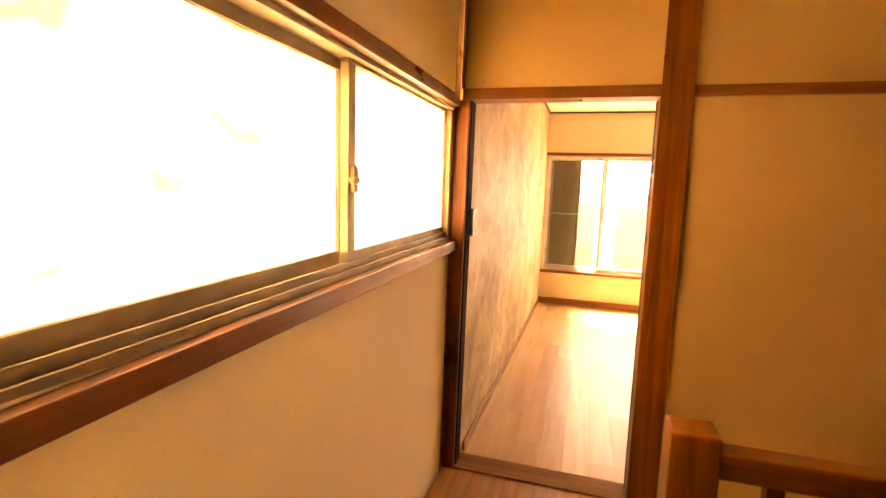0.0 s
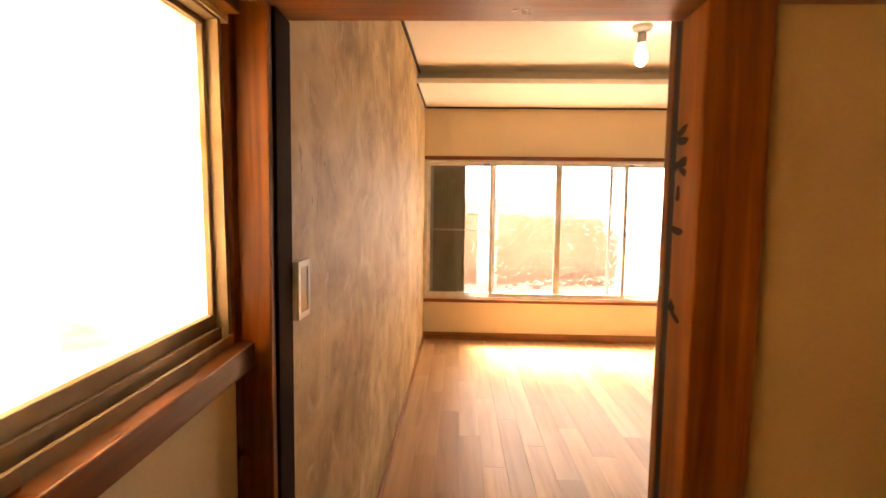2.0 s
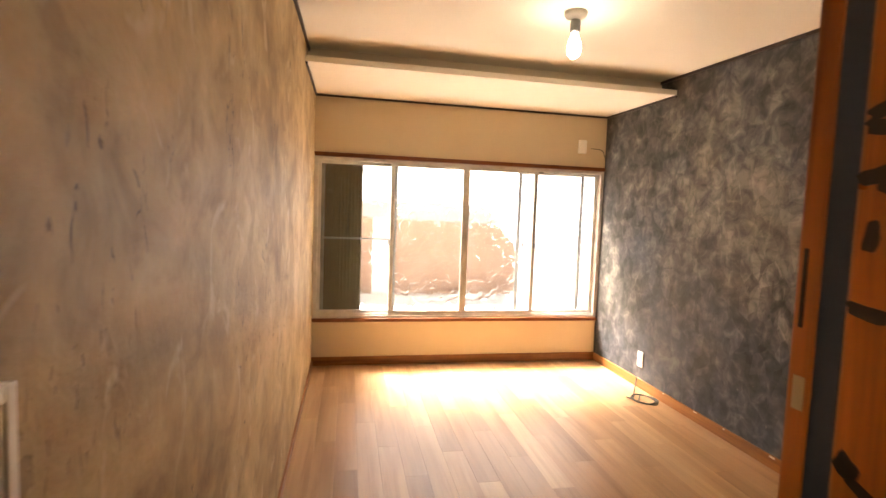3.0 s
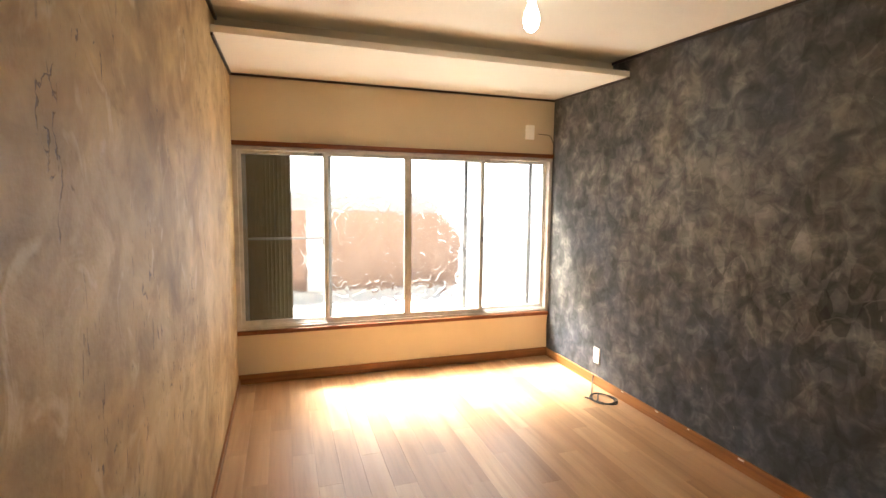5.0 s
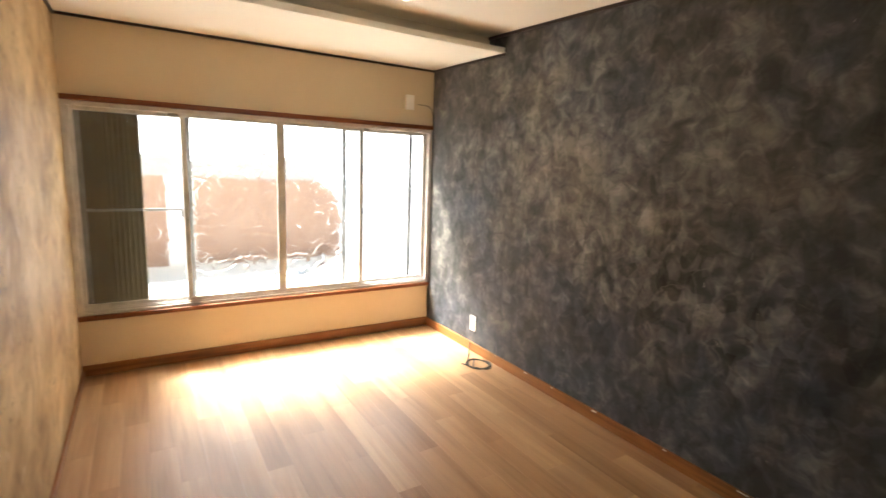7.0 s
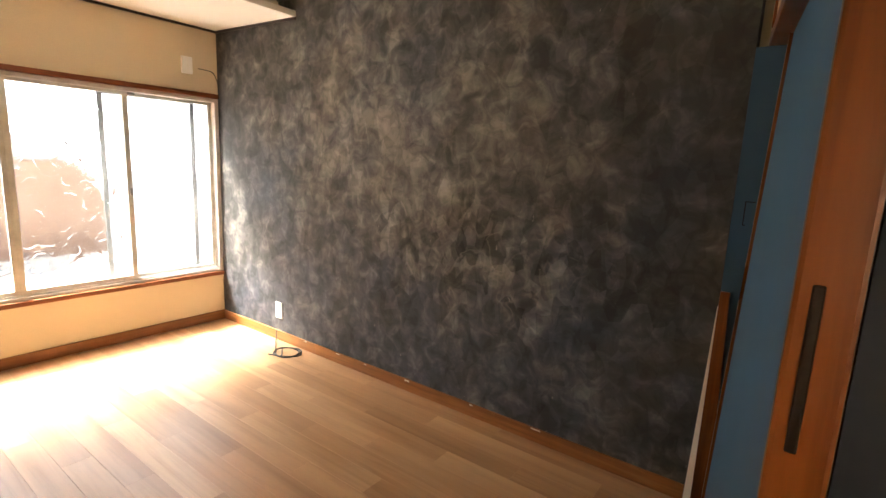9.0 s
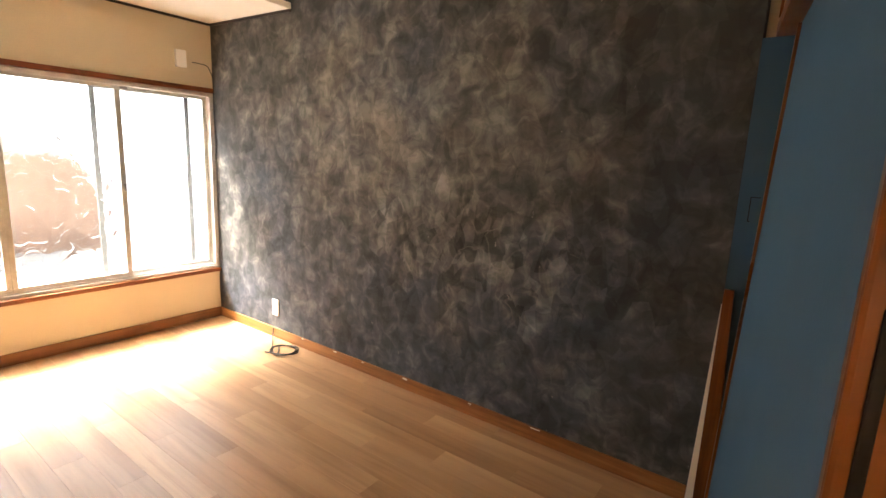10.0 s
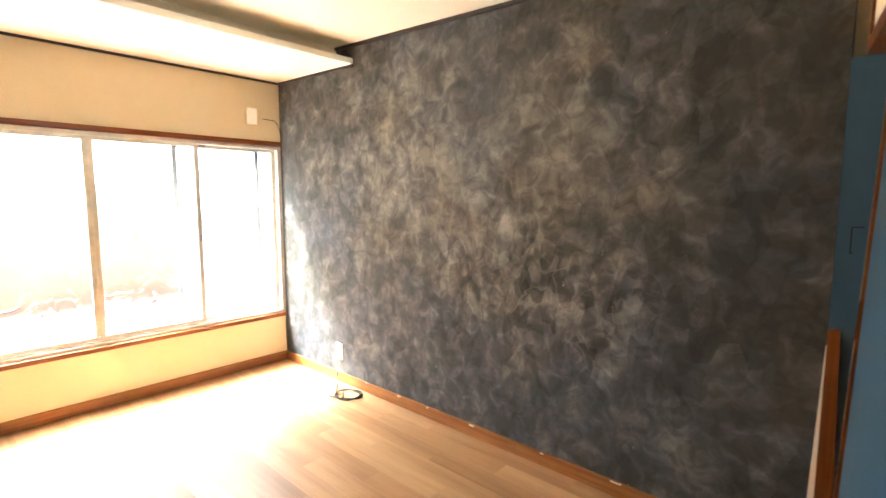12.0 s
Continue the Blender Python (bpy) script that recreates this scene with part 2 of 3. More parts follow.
def make_plank():
    m = material("oak_laminate", 0.32)
    v = coords(m, (30, 1.5, 1), jitter=True)
    grain = noise_tex(m, v, 1.0, 6, 0.6, 0.8)
    broad = noise_tex(m, coords(m, (9, 0.7, 1), jitter=True), 1.0, 3, 0.5, 0.5)
    info = node(m, "ObjectInfo").outputs["Random"]
    tone = ramp(m, info, [(0.0, (0.36, 0.195, 0.085)), (0.35, (0.42, 0.24, 0.112)), (0.7, (0.47, 0.28, 0.136)), (1.0, (0.52, 0.32, 0.163))])
    col = mix(m, 0.8, tone, ramp(m, grain, [(0.30, (0.80, 0.75, 0.68)), (0.5, grey(1)), (0.75, (1.10, 1.09, 1.05))]), "MULTIPLY")
    col = mix(m, 0.8, col, ramp(m, broad, [(0.33, (0.78, 0.72, 0.64)), (0.52, grey(1.0)), (0.7, (1.1, 1.1, 1.08))]), "MULTIPLY")
    r = ramp(m, noise_tex(m, coords(m), 2.5, 5, 0.6), [(0.3, grey(0.30)), (0.7, grey(0.44))])
    return finish(m, col, r, grain, 0.06, 0.002)


PLANK = make_plank()
GAP = material("floor_joint", 0.8, 0, (0.22, 0.13, 0.06))


def make_metal(name, colour, rough):
    m = material(name, rough, 0.35)
    v = coords(m)
    big = noise_tex(m, v, 9, 6, 0.65)
    c = ramp(m, big, [(0.3, tuple(x * 0.72 for x in colour)), (0.65, colour)])
    return finish(m, c, ramp(m, big, [(0.3, grey(rough + 0.15)), (0.7, grey(rough))]))


ALU = make_metal("satin_aluminium", (0.70, 0.67, 0.61), 0.38)
# darker copy of the aluminium: the hall frame's shade is put into its colour
ALU_HALL = make_metal("shaded_hall_aluminium", (0.36, 0.28, 0.19), 0.45)
ALU_DARK = make_metal("weathered_aluminium", (0.30, 0.29, 0.27), 0.45)
BRASS = make_metal("tarnished_lock_metal", (0.28, 0.22, 0.14), 0.4)
WHITEPL = material("white_plastic", 0.35, 0, (0.90, 0.88, 0.83))
ROSE = material("aged_grey_plastic", 0.5, 0, (0.50, 0.45, 0.37))
GLOSSPL = material("glossy_cream_plastic", 0.12, 0, (0.62, 0.52, 0.38))
GREYPL = material("grey_plastic_gap", 0.5, 0, (0.25, 0.24, 0.22))
BLACKPL = material("black_cable_sheath", 0.4, 0, (0.020, 0.018, 0.016))
INK = material("dark_paint_mark", 0.6, 0, (0.020, 0.014, 0.012))
INK.node_tree.nodes["Principled BSDF"].inputs["Specular IOR Level"].default_value = 0.1
GROOVE = material("blue_black_groove", 0.8, 0, (0.006, 0.009, 0.020))
BAREPL = make_wall("bare_plaster_edge", (0.78, 0.70, 0.58), (0.84, 0.76, 0.64))


def make_blue():
    m = material("blue_painted_panel", 0.55)
    v = coords(m)
    big = noise_tex(m, v, 2.0, 5, 0.6)
    fine = noise_tex(m, v, 90, 3, 0.6)
    c = ramp(m, big, [(0.3, (0.034, 0.090, 0.150)), (0.7, (0.046, 0.110, 0.175))])
    return finish(m, c, None, fine, 0.15, 0.002)


BLUE = make_blue()


def make_figured(name, bump, scale, rough):
    """Window glass with a pressed pattern of round petals."""
    m = material(name, rough)
    b = m.node_tree.nodes["Principled BSDF"]
    b.inputs["Transmission Weight"].default_value = 1.0
    b.inputs["IOR"].default_value = 1.45
    b.inputs["Base Color"].default_value = (0.97, 0.98, 0.97, 1)
    if bump:
        v = coords(m)
        w = node(m, "TexNoise", {"Vector": v, "Scale": 5.0, "Detail": 2.0})
        wv = node(m, "MixRGB", {"Fac": 0.06, "Color1": v, "Color2": w.outputs["Color"]}, blend="ADD").outputs["Color"]
        vor = node(m, "TexVoronoi", {"Vector": wv, "Scale": scale}, feature="SMOOTH_F1").outputs["Distance"]
        h = ramp(m, vor, [(0.0, grey(1)), (0.42, grey(0.75)), (0.56, grey(0.0)), (0.75, grey(0.25))])
        finish(m, None, None, h, bump, 0.016)
    return m


FIGURED = make_figured("figured_window_glass", 0.52, 12.5, 0.08)
CLEAR = make_figured("old_window_glass", 0.30, 12.5, 0.06)


def make_frosted():
    m = bpy.data.materials.new("frosted_hall_glass")
    m.use_nodes = True
    nt = m.node_tree
    nt.nodes.remove(nt.nodes["Principled BSDF"])
    v = coords(m, (1, 1, 1.6))
    n1 = noise_tex(m, v, 3.2, 4, 0.55, 2.6)
    tint = ramp(m, n1, [(0.33, (0.68, 0.59, 0.45)), (0.42, (0.87, 0.81, 0.70)), (0.52, (0.97, 0.94, 0.88))])
    tr = node(m, "BsdfTranslucent", {"Color": tint})
    tp = node(m, "BsdfTransparent", {"Color": tint})
    gl = node(m, "BsdfGlossy", {"Roughness": 0.25})
    a = node(m, "MixShader", {0: 0.06, 1: tr.outputs[0], 2: tp.outputs[0]})
    fr = node(m, "Fresnel", {"IOR": 1.4})
    b = node(m, "MixShader", {0: fr.outputs[0], 1: a.outputs[0], 2: gl.outputs[0]})
    nt.links.new(b.outputs[0], nt.nodes["Material Output"].inputs["Surface"])
    return m


FROSTED = make_frosted()


def make_bulb():
    m = material("lit_bulb", 0.3, 0, (0.9, 0.88, 0.8))
    b = m.node_tree.nodes["Principled BSDF"]
    b.inputs["Emission Color"].default_value = (1.0, 0.93, 0.80, 1)
    b.inputs["Emission Strength"].default_value = 32
    return m


BULB = make_bulb()


def make_shutter():
    m = material("olive_shutter_metal", 0.6)
    big = noise_tex(m, coords(m, (14, 14, 0.8)), 1.0, 5, 0.6)
    c = ramp(m, big, [(0.3, (0.070, 0.050, 0.020)), (0.7, (0.135, 0.102, 0.045))])
    return finish(m, c)


SHUTTER = make_shutter()


def make_redwall():
    m = material("red_brown_siding", 0.8)
    v = coords(m)
    big = noise_tex(m, v, 2.0, 6, 0.65)
    c = ramp(m, big, [(0.3, (0.28, 0.172, 0.118)), (0.7, (0.38, 0.255, 0.185))])
    return finish(m, c)


RED = make_redwall()
ROOF = make_wall("grey_roof_tile", (0.36, 0.34, 0.32), (0.42, 0.40, 0.37))
GROUNDM = make_wall("pale_concrete", (0.62, 0.60, 0.57), (0.72, 0.70, 0.67))


# ---------------------------------------------------------------- mesh helpers
def link_mesh(name, bm, mat, parent=None):
    me = bpy.data.meshes.new(name)
    bm.to_mesh(me)
    bm.free()
    me.materials.append(mat)
    ob = new(name, me)
    if parent:
        ob.parent = parent
    return ob


def part(name, bm, mat, parent, label=""):
    ob = link_mesh(name, bm, mat, parent)
    if label:
        tagged(ob, label)
    return ob


def thing(name, label, category, kind="", group="", at=(0, 0, 0)):
    ob = new(name)
    ob.empty_display_size = 0.05
    ob.location = at
    return tagged(ob, label, category, group, kind)


def add_box(bm, x0, x1, y0, y1, z0, z1, bevel=0.0, m=None):
    r = bmesh.ops.create_cube(bm, size=1.0)
    vs = r["verts"]
    for v in vs:
        v.co = Vector((x0 + (v.co.x + 0.5) * (x1 - x0), y0 + (v.co.y + 0.5) * (y1 - y0), z0 + (v.co.z + 0.5) * (z1 - z0)))
        if m:
            v.co = m @ v.co
    if bevel:
        es = list({e for v in vs for e in v.link_edges})
        bmesh.ops.bevel(bm, geom=es, offset=bevel, segments=2, affect="EDGES", profile=0.6)
    return bm


def box(x0, x1, y0, y1, z0, z1, bevel=0.0, m=None):
    return add_box(bmesh.new(), x0, x1, y0, y1, z0, z1, bevel, m)


def lathe(profile, segs=24, m=None):
    """A turned body from (radius, z) pairs."""
    bm = bmesh.new()
    rings = []
    for r, z in profile:
        rings.append([bm.verts.new((r * math.cos(2 * math.pi * i / segs), r * math.sin(2 * math.pi * i / segs), z)) for i in range(segs)])
    for a, b in zip(rings, rings[1:]):
        for i in range(segs):
            bm.faces.new((a[i], a[(i + 1) % segs], b[(i + 1) % segs], b[i]))
    bm.faces.new(rings[0][::-1])
    bm.faces.new(rings[-1])
    for f in bm.faces:
        f.smooth = True
    if m:
        bm.transform(m)
    bmesh.ops.recalc_face_normals(bm, faces=bm.faces)
    return bm


def tube(points, radius, segs=8):
    """A smooth cable through points."""
    pts = [Vector(p) for p in points]
    fine = []
    for i in range(len(pts) - 1):
        p0, p1, p2, p3 = pts[max(i - 1, 0)], pts[i], pts[i + 1], pts[min(i + 2, len(pts) - 1)]
        for k in range(6):
            t = k / 6
            fine.append(0.5 * ((2 * p1) + (p2 - p0) * t + (2 * p0 - 5 * p1 + 4 * p2 - p3) * t * t + (3 * p1 - p0 - 3 * p2 + p3) * t ** 3))
    fine.append(pts[-1])
    bm = bmesh.new()
    rings = []
    for i, p in enumerate(fine):
        d = (fine[min(i + 1, len(fine) - 1)] - fine[max(i - 1, 0)]).normalized()
        u = d.orthogonal().normalized() if abs(d.z) > 0.9 else d.cross(Vector((0, 0, 1))).normalized()
        w = d.cross(u)
        rings.append([bm.verts.new(p + radius * (u * math.cos(2 * math.pi * j / segs) + w * math.sin(2 * math.pi * j / segs))) for j in range(segs)])
    for a, b in zip(rings, rings[1:]):
        for j in range(segs):
            f = bm.faces.new((a[j], a[(j + 1) % segs], b[(j + 1) % segs], b[j]))
            f.smooth = True
    bm.faces.new(rings[0])
    bm.faces.new(rings[-1])
    bmesh.ops.recalc_face_normals(bm, faces=bm.faces)
    return bm


def structure(name, bm, mat, label, category):
    return tagged(link_mesh(name, bm, mat), label, category, kind="structure")


# ---------------------------------------------------------------- plan
W, Y1 = 2.60, 3.50            # room width, far wall
YH, YR = -0.41, -0.271        # door wall, hall face and room face
DX0, DX1 = 0.0, 0.745         # door opening
HEAD = 1.645                  # door head
CZ0, CS = 2.272, 0.043         # ceiling height at y = 0 and its fall


def ceil_z(y):
    return CZ0 + CS * y


# --- room walls
bm = box(-0.14, -0.001, -0.315, Y1 + 0.15, -0.1, 2.55)
wall_west = structure("wall_west", bm, TROWEL, "unevenly trowelled beige plaster wall with cracks and streaks", "wall")

bm = bmesh.new()
add_box(bm, W, W + 0.12, -0.062, Y1 + 0.15, -0.1, 2.55)
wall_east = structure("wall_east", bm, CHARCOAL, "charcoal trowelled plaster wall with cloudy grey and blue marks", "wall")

bm = bmesh.new()
add_box(bm, 0, W, Y1, Y1 + 0.15, -0.1, 0.385)
add_box(bm, 0, W, Y1, Y1 + 0.15, 1.80, 2.55)
wall_north = structure("wall_north", bm, CREAM, "cream papered wall around the wide window", "wall")

# --- ceilings
bm = bmesh.new()
y0, y1 = -0.46, 2.72
vs = [bm.verts.new(p) for p in ((-0.05, y0, ceil_z(y0)), (W + 0.06, y0, ceil_z(y0)), (W + 0.06, y1, ceil_z(y1)), (-0.05, y1, ceil_z(y1)))]
up = [bm.verts.new(v.co + Vector((0, 0, 0.05))) for v in vs]
bm.faces.new(vs[::-1]), bm.faces.new(up)
for i in range(4):
    bm.faces.new((vs[i], vs[(i + 1) % 4], up[(i + 1) % 4], up[i]))
bmesh.ops.recalc_face_normals(bm, faces=bm.faces)
structure("ceiling", bm, CEIL, "cream papered ceiling of the room", "ceiling")
bm = box(0.0, W, 2.53, Y1, 2.272, 2.310, 0.002)
for v in bm.verts:
    v.co.z -= 0.022 * (Y1 - v.co.y) / 0.97
structure("ceiling_soffit", bm, CEIL, "lower cream ceiling shelf above the window", "ceiling")
bm = box(0.0, W, 2.715, 2.75, 2.28, 2.46)
structure("trim_cove", bm, CREAM, "shaded cream board behind the ceiling shelf", "trim")
TRIMS = (
    (0, W, Y1 - 0.014, Y1, 2.256, 2.272),
    (0, 0.012, 2.53, Y1 - 0.014, 2.254, 2.272),
    (W - 0.012, W, 2.53, Y1 - 0.014, 2.254, 2.272),
)
for b in TRIMS:
    bm = box(*b, 0.002)
    for v in bm.verts:
        v.co.z -= 0.022 * (Y1 - v.co.y) / 0.97
    structure("trim_ceiling", bm, DARKTRIM, "thin dark brown ceiling moulding", "trim")
for x0, x1 in ((0.0, 0.014), (W - 0.014, W)):
    bm = box(x0, x1, 0, 1, -0.02, 0)
    for v in bm.verts:
        v.co.y = -0.2 + v.co.y * 2.915
        v.co.z += ceil_z(v.co.y)
    structure("trim_ceiling", bm, DARKTRIM, "thin dark brown ceiling moulding", "trim")

# --- baseboards
structure("baseboard_north", box(0.0, W, Y1 - 0.013, Y1, 0.003, 0.078, 0.003), BASE_X, "brown wooden baseboard under the window wall", "baseboard")
structure("baseboard_east", box(W - 0.013, W, -0.034, Y1 - 0.013, 0.003, 0.075, 0.003), BASE_Y, "brown wooden baseboard along the charcoal wall, chipped", "baseboard")
structure("baseboard_west", box(0.0, 0.012, -0.25, Y1 - 0.013, 0.003, 0.05, 0.003), BASE_Y, "thin brown wooden baseboard along the plaster wall", "baseboard")

for y, l, h in ((1.47, 0.035, 0.010), (1.02, 0.02, 0.006), (0.62, 0.05, 0.006), (2.08, 0.03, 0.007), (1.83, 0.015, 0.006), (2.42, 0.02, 0.005)):
    chip = box(W - 0.0142, W - 0.0126, y, y + l, 0.0735 - h, 0.0735, 0.0006)
    part("chip", chip, BAREPL, bpy.data.objects["baseboard_east"], "pale chip in the wood")

# --- door wall between hall and room
PX1 = 0.860
bm = bmesh.new()
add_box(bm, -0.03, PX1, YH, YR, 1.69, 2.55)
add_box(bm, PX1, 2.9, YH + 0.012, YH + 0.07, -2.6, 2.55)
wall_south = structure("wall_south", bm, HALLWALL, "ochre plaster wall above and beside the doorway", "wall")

door_1 = thing("door_1", "open doorway with worn reddish-brown wooden posts and lintel", "doorway", "structure")
post = part("post", box(DX1, PX1, YH - 0.006, -0.321, -0.02, 2.5, 0.004), WOOD_Z, door_1, "worn reddish-brown post with dark paint marks")
part("groove", box(DX1 + 0.0015, DX1 + 0.016, -0.3205, -0.2945, 0.0, 2.3), GROOVE, door_1, "blue-black sliding groove")
inner = part("inner_jamb", box(DX1, DX1 + 0.016, -0.294, -0.268, -0.02, 2.3, 0.0025), WOOD_Z, door_1, "reddish-brown inner jamb with worn edge")
part("jamb", box(-0.058, 0.0, YH - 0.004, -0.392, 0.0, 1.645, 0.003), WOOD_Z, door_1)
part("door_stop", box(-0.03, 0.006, -0.392, -0.3155, 0.0, 1.645, 0.002), DARKSTOP, door_1, "brown inner face of the door frame, darkened for shade")
part("lintel", box(-0.03, DX1, YH - 0.012, -0.322, 1.645, 1.690, 0.003), WOOD_X, door_1)
part("threshold", box(-0.03, DX1, YH, YR, -0.02, 0.006, 0.003), TREAD, door_1)
structure("trim_hall_rail", box(PX1, 2.9, YH - 0.008, YH + 0.012, 1.645, 1.686, 0.003), WOOD_X, "dark brown rail across the hall wall", "trim")
structure("trim_hall_corner", box(-0.036, -0.022, YH - 0.012, YH, 1.690, 2.5), DARKTRIM, "thin dark strip in the hall corner", "trim")

# paint marks and a strike plate on the post
MARKS = ((1.442, -0.350, 0.045, 0.016, 22), (1.424, -0.352, 0.050, 0.017, -6), (1.383, -0.352, 0.055, 0.020, 10), (1.368, -0.360, 0.035, 0.014, -24),
         (1.327, -0.345, 0.016, 0.034, -6), (1.258, -0.350, 0.050, 0.016, -8), (1.112, -0.342, 0.028, 0.024, -35), (1.096, -0.358, 0.045, 0.013, -26))
for z, y, w, h, a in MARKS:
    bm = bmesh.new()
    n = 16
    ring = []
    for i in range(n):
        t = 2 * math.pi * i / n
        r = 1 + 0.10 * math.sin(3 * t + z * 40) + 0.07 * math.cos(5 * t + y * 90)
        r *= (abs(math.cos(t)) ** 4 + abs(math.sin(t)) ** 4) ** -0.25
        ring.append((0.42 * w * r * math.cos(t), 0.42 * h * r * math.sin(t)))
    ca, sa = math.cos(radians(a)), math.sin(radians(a))
    lo = [bm.verts.new((DX1 + 0.001, y + 0.006 - (u * ca - v * sa), z + u * sa + v * ca)) for u, v in ring]
    hi = [bm.verts.new((DX1 - 0.001, v.co.y, v.co.z)) for v in lo]
    bm.faces.new(hi)
    for i in range(n):
        bm.faces.new((lo[i], lo[(i + 1) % n], hi[(i + 1) % n], hi[i]))
    bmesh.ops.recalc_face_normals(bm, faces=bm.faces)
    part("paint_mark", bm, INK, post, "dark smeared paint mark")
part("finger_pull", box(DX1 - 0.0012, DX1 + 0.002, -0.2800, -0.2750, 1.230, 1.312, 0.001), INK, inner, "long dark recessed finger pull")
part("strike_plate", box(DX1 - 0.002, DX1 + 0.002, -0.288, -0.276, 1.145, 1.180, 0.001), BRASS, inner, "small worn metal catch")
bm = lathe([(0.0035, 0), (0.005, 0.001), (0.004, 0.003), (0.001, 0.004)], 10, pose(0.055, YH, 1.717, 90, 0, 0))
tagged(link_mesh("nail", bm, BRASS), "small dark nail in the plaster above the door", "nail")

# --- hall
TILT = Matrix.Translation((0, -0.404, 1.049)) @ Matrix.Rotation(radians(1.8), 4, "X") @ Matrix.Translation((0, 0.404, -1.049))
for nm, y1, z0, z1 in (("low", -0.432, -0.1, 1.00), ("high", -0.432, 1.60, 2.5), ("back", -2.16, 1.00, 1.60)):
    structure("wall_hall_" + nm, box(-0.20, -0.060, -4.2, y1, z0, z1), HALLCREAM, "cream plaster wall around the hall window", "wall")
structure("trim_corner_post", box(-0.20, -0.058, -0.4315, YH + 0.06, -0.02, 2.5, 0.003), WOOD_Z, "dark reddish-brown corner post", "trim")
structure("trim_hall_head", box(-0.2, -0.034, -2.25, -0.424, 1.612, 1.657, 0.003, TILT), WOOD_Y, "brown wooden rail above the hall window", "trim")
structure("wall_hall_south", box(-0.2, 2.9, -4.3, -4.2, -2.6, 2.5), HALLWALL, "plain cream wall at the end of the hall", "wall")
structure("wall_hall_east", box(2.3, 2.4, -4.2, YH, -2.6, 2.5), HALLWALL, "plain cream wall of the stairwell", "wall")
# unseen wall, added to bounce light onto the plaster under the hall window
structure("wall_hall_side", box(0.95, 1.05, -4.2, -1.66, -0.1, 2.5), HALLCREAM, "unseen plain cream wall added to bounce light in the hall", "wall")
structure("ceiling_hall", box(-0.2, 2.9, -4.3, YR, 2.40, 2.47), CEIL, "cream hall ceiling", "ceiling")
bm = bmesh.new()
add_box(bm, -0.05, 0.86, -4.2, YH, -0.12, 0.0)
add_box(bm, 0.86, 2.3, -4.2, -1.36, -0.12, 0.0)
structure("floor_hall", bm, BASE_Y, "brown wooden hall floor", "floor")
structure("floor_lower", box(0.5, 2.4, -4.2, YH, -2.7, -2.6), WOOD_Y, "brown wooden floor at the stair foot", "floor")

# stair rail
rail = thing("stair_railing", "brown wooden stair railing with square newel post", "railing", at=(0.77, -1.31, 0))
def rel(bm):
    bm.transform(Matrix.Translation((-0.77, 1.31, 0)))
    return bm
bm = box(0.716, 0.816, -1.365, -1.265, 0.0, 0.752, 0.006)
part("newel_post", rel(bm), WOOD_Z, rail, "square newel post")
part("handrail", rel(box(0.816, 2.3, -1.345, -1.285, 0.655, 0.715, 0.006)), WOOD_X, rail)
part("bottom_rail", rel(box(0.816, 2.3, -1.335, -1.295, 0.08, 0.12, 0.004)), WOOD_X, rail)
for i in range(12):
    x = 0.915 + i * 0.115
    part("baluster", rel(box(x, x + 0.034, -1.332, -1.298, 0.12, 0.655, 0.003)), WOOD_Z, rail)

# --- hall window
hw = thing("window_1", "frosted two-panel sliding window in a worn aluminium frame, darkened for shade", "window", "structure")
WY0, WY1 = -2.18, -0.432
hw.matrix_basis = TILT
part("window_sill", box(-0.062, -0.030, WY0, -0.416, 1.004, 1.049, 0.003), WOOD_Y, hw, "brown wooden sill board")
part("sill_track", box(-0.20, -0.058, WY0, WY1, 1.0, 1.045, 0.002), ALU_HALL, hw)
fr = bmesh.new()
add_box(fr, -0.17, -0.064, WY0, WY1, 1.045, 1.058, 0.002)
add_box(fr, -0.17, -0.064, WY0, WY1, 1.598, 1.612, 0.002)
add_box(fr, -0.17, -0.064, WY1 - 0.012, WY1, 1.058, 1.598)
add_box(fr, -0.17, -0.064, WY0, WY0 + 0.02, 1.058, 1.598)
add_box(fr, -0.083, -0.077, WY0, WY1, 1.058, 1.084, 0.0015)
add_box(fr, -0.0665, -0.0605, WY0, WY1, 1.045, 1.068, 0.0015)
part("window_frame", fr, ALU_HALL, hw, "worn aluminium frame, darkened for shade")
for ya, yb, x, zt in ((-1.315, -0.444, -0.097, 1.588), (-2.16, -1.265, -0.130, 1.570)):
    s = bmesh.new()
    add_box(s, x - 0.012, x + 0.012, ya, yb, 1.060, 1.107, 0.002)
    add_box(s, x - 0.012, x + 0.012, ya, yb, zt, 1.598, 0.002)
    add_box(s, x - 0.012, x + 0.012, ya, ya + 0.04, 1.107, zt, 0.002)
    add_box(s, x - 0.012, x + 0.012, yb - (0.010 if yb > -0.6 else 0.04), yb, 1.107, zt, 0.002)
    sash = part("sash", s, ALU_HALL, hw)
    p = part("pane", box(x - 0.002, x + 0.002, ya + 0.03, yb - 0.006, 1.095, zt + 0.008), FROSTED, sash, "frosted white glass pane")
lock = part("lock", box(-0.086, -0.070, -1.308, -1.284, 1.262, 1.335, 0.003), BRASS, hw, "tarnished crescent lock")
part("lever", box(-0.076, -0.056, -1.335, -1.300, 1.285, 1.303, 0.006), BRASS, lock)

# ---------------------------------------------------------------- room window
win = thing("window_2", "wide four-panel sliding window with figured glass in aluminium sashes", "window", "structure")
part("window_head", box(0, W, Y1 - 0.022, Y1 + 0.15, 1.774, 1.806, 0.002), WOOD_X, win, "dark brown head moulding")
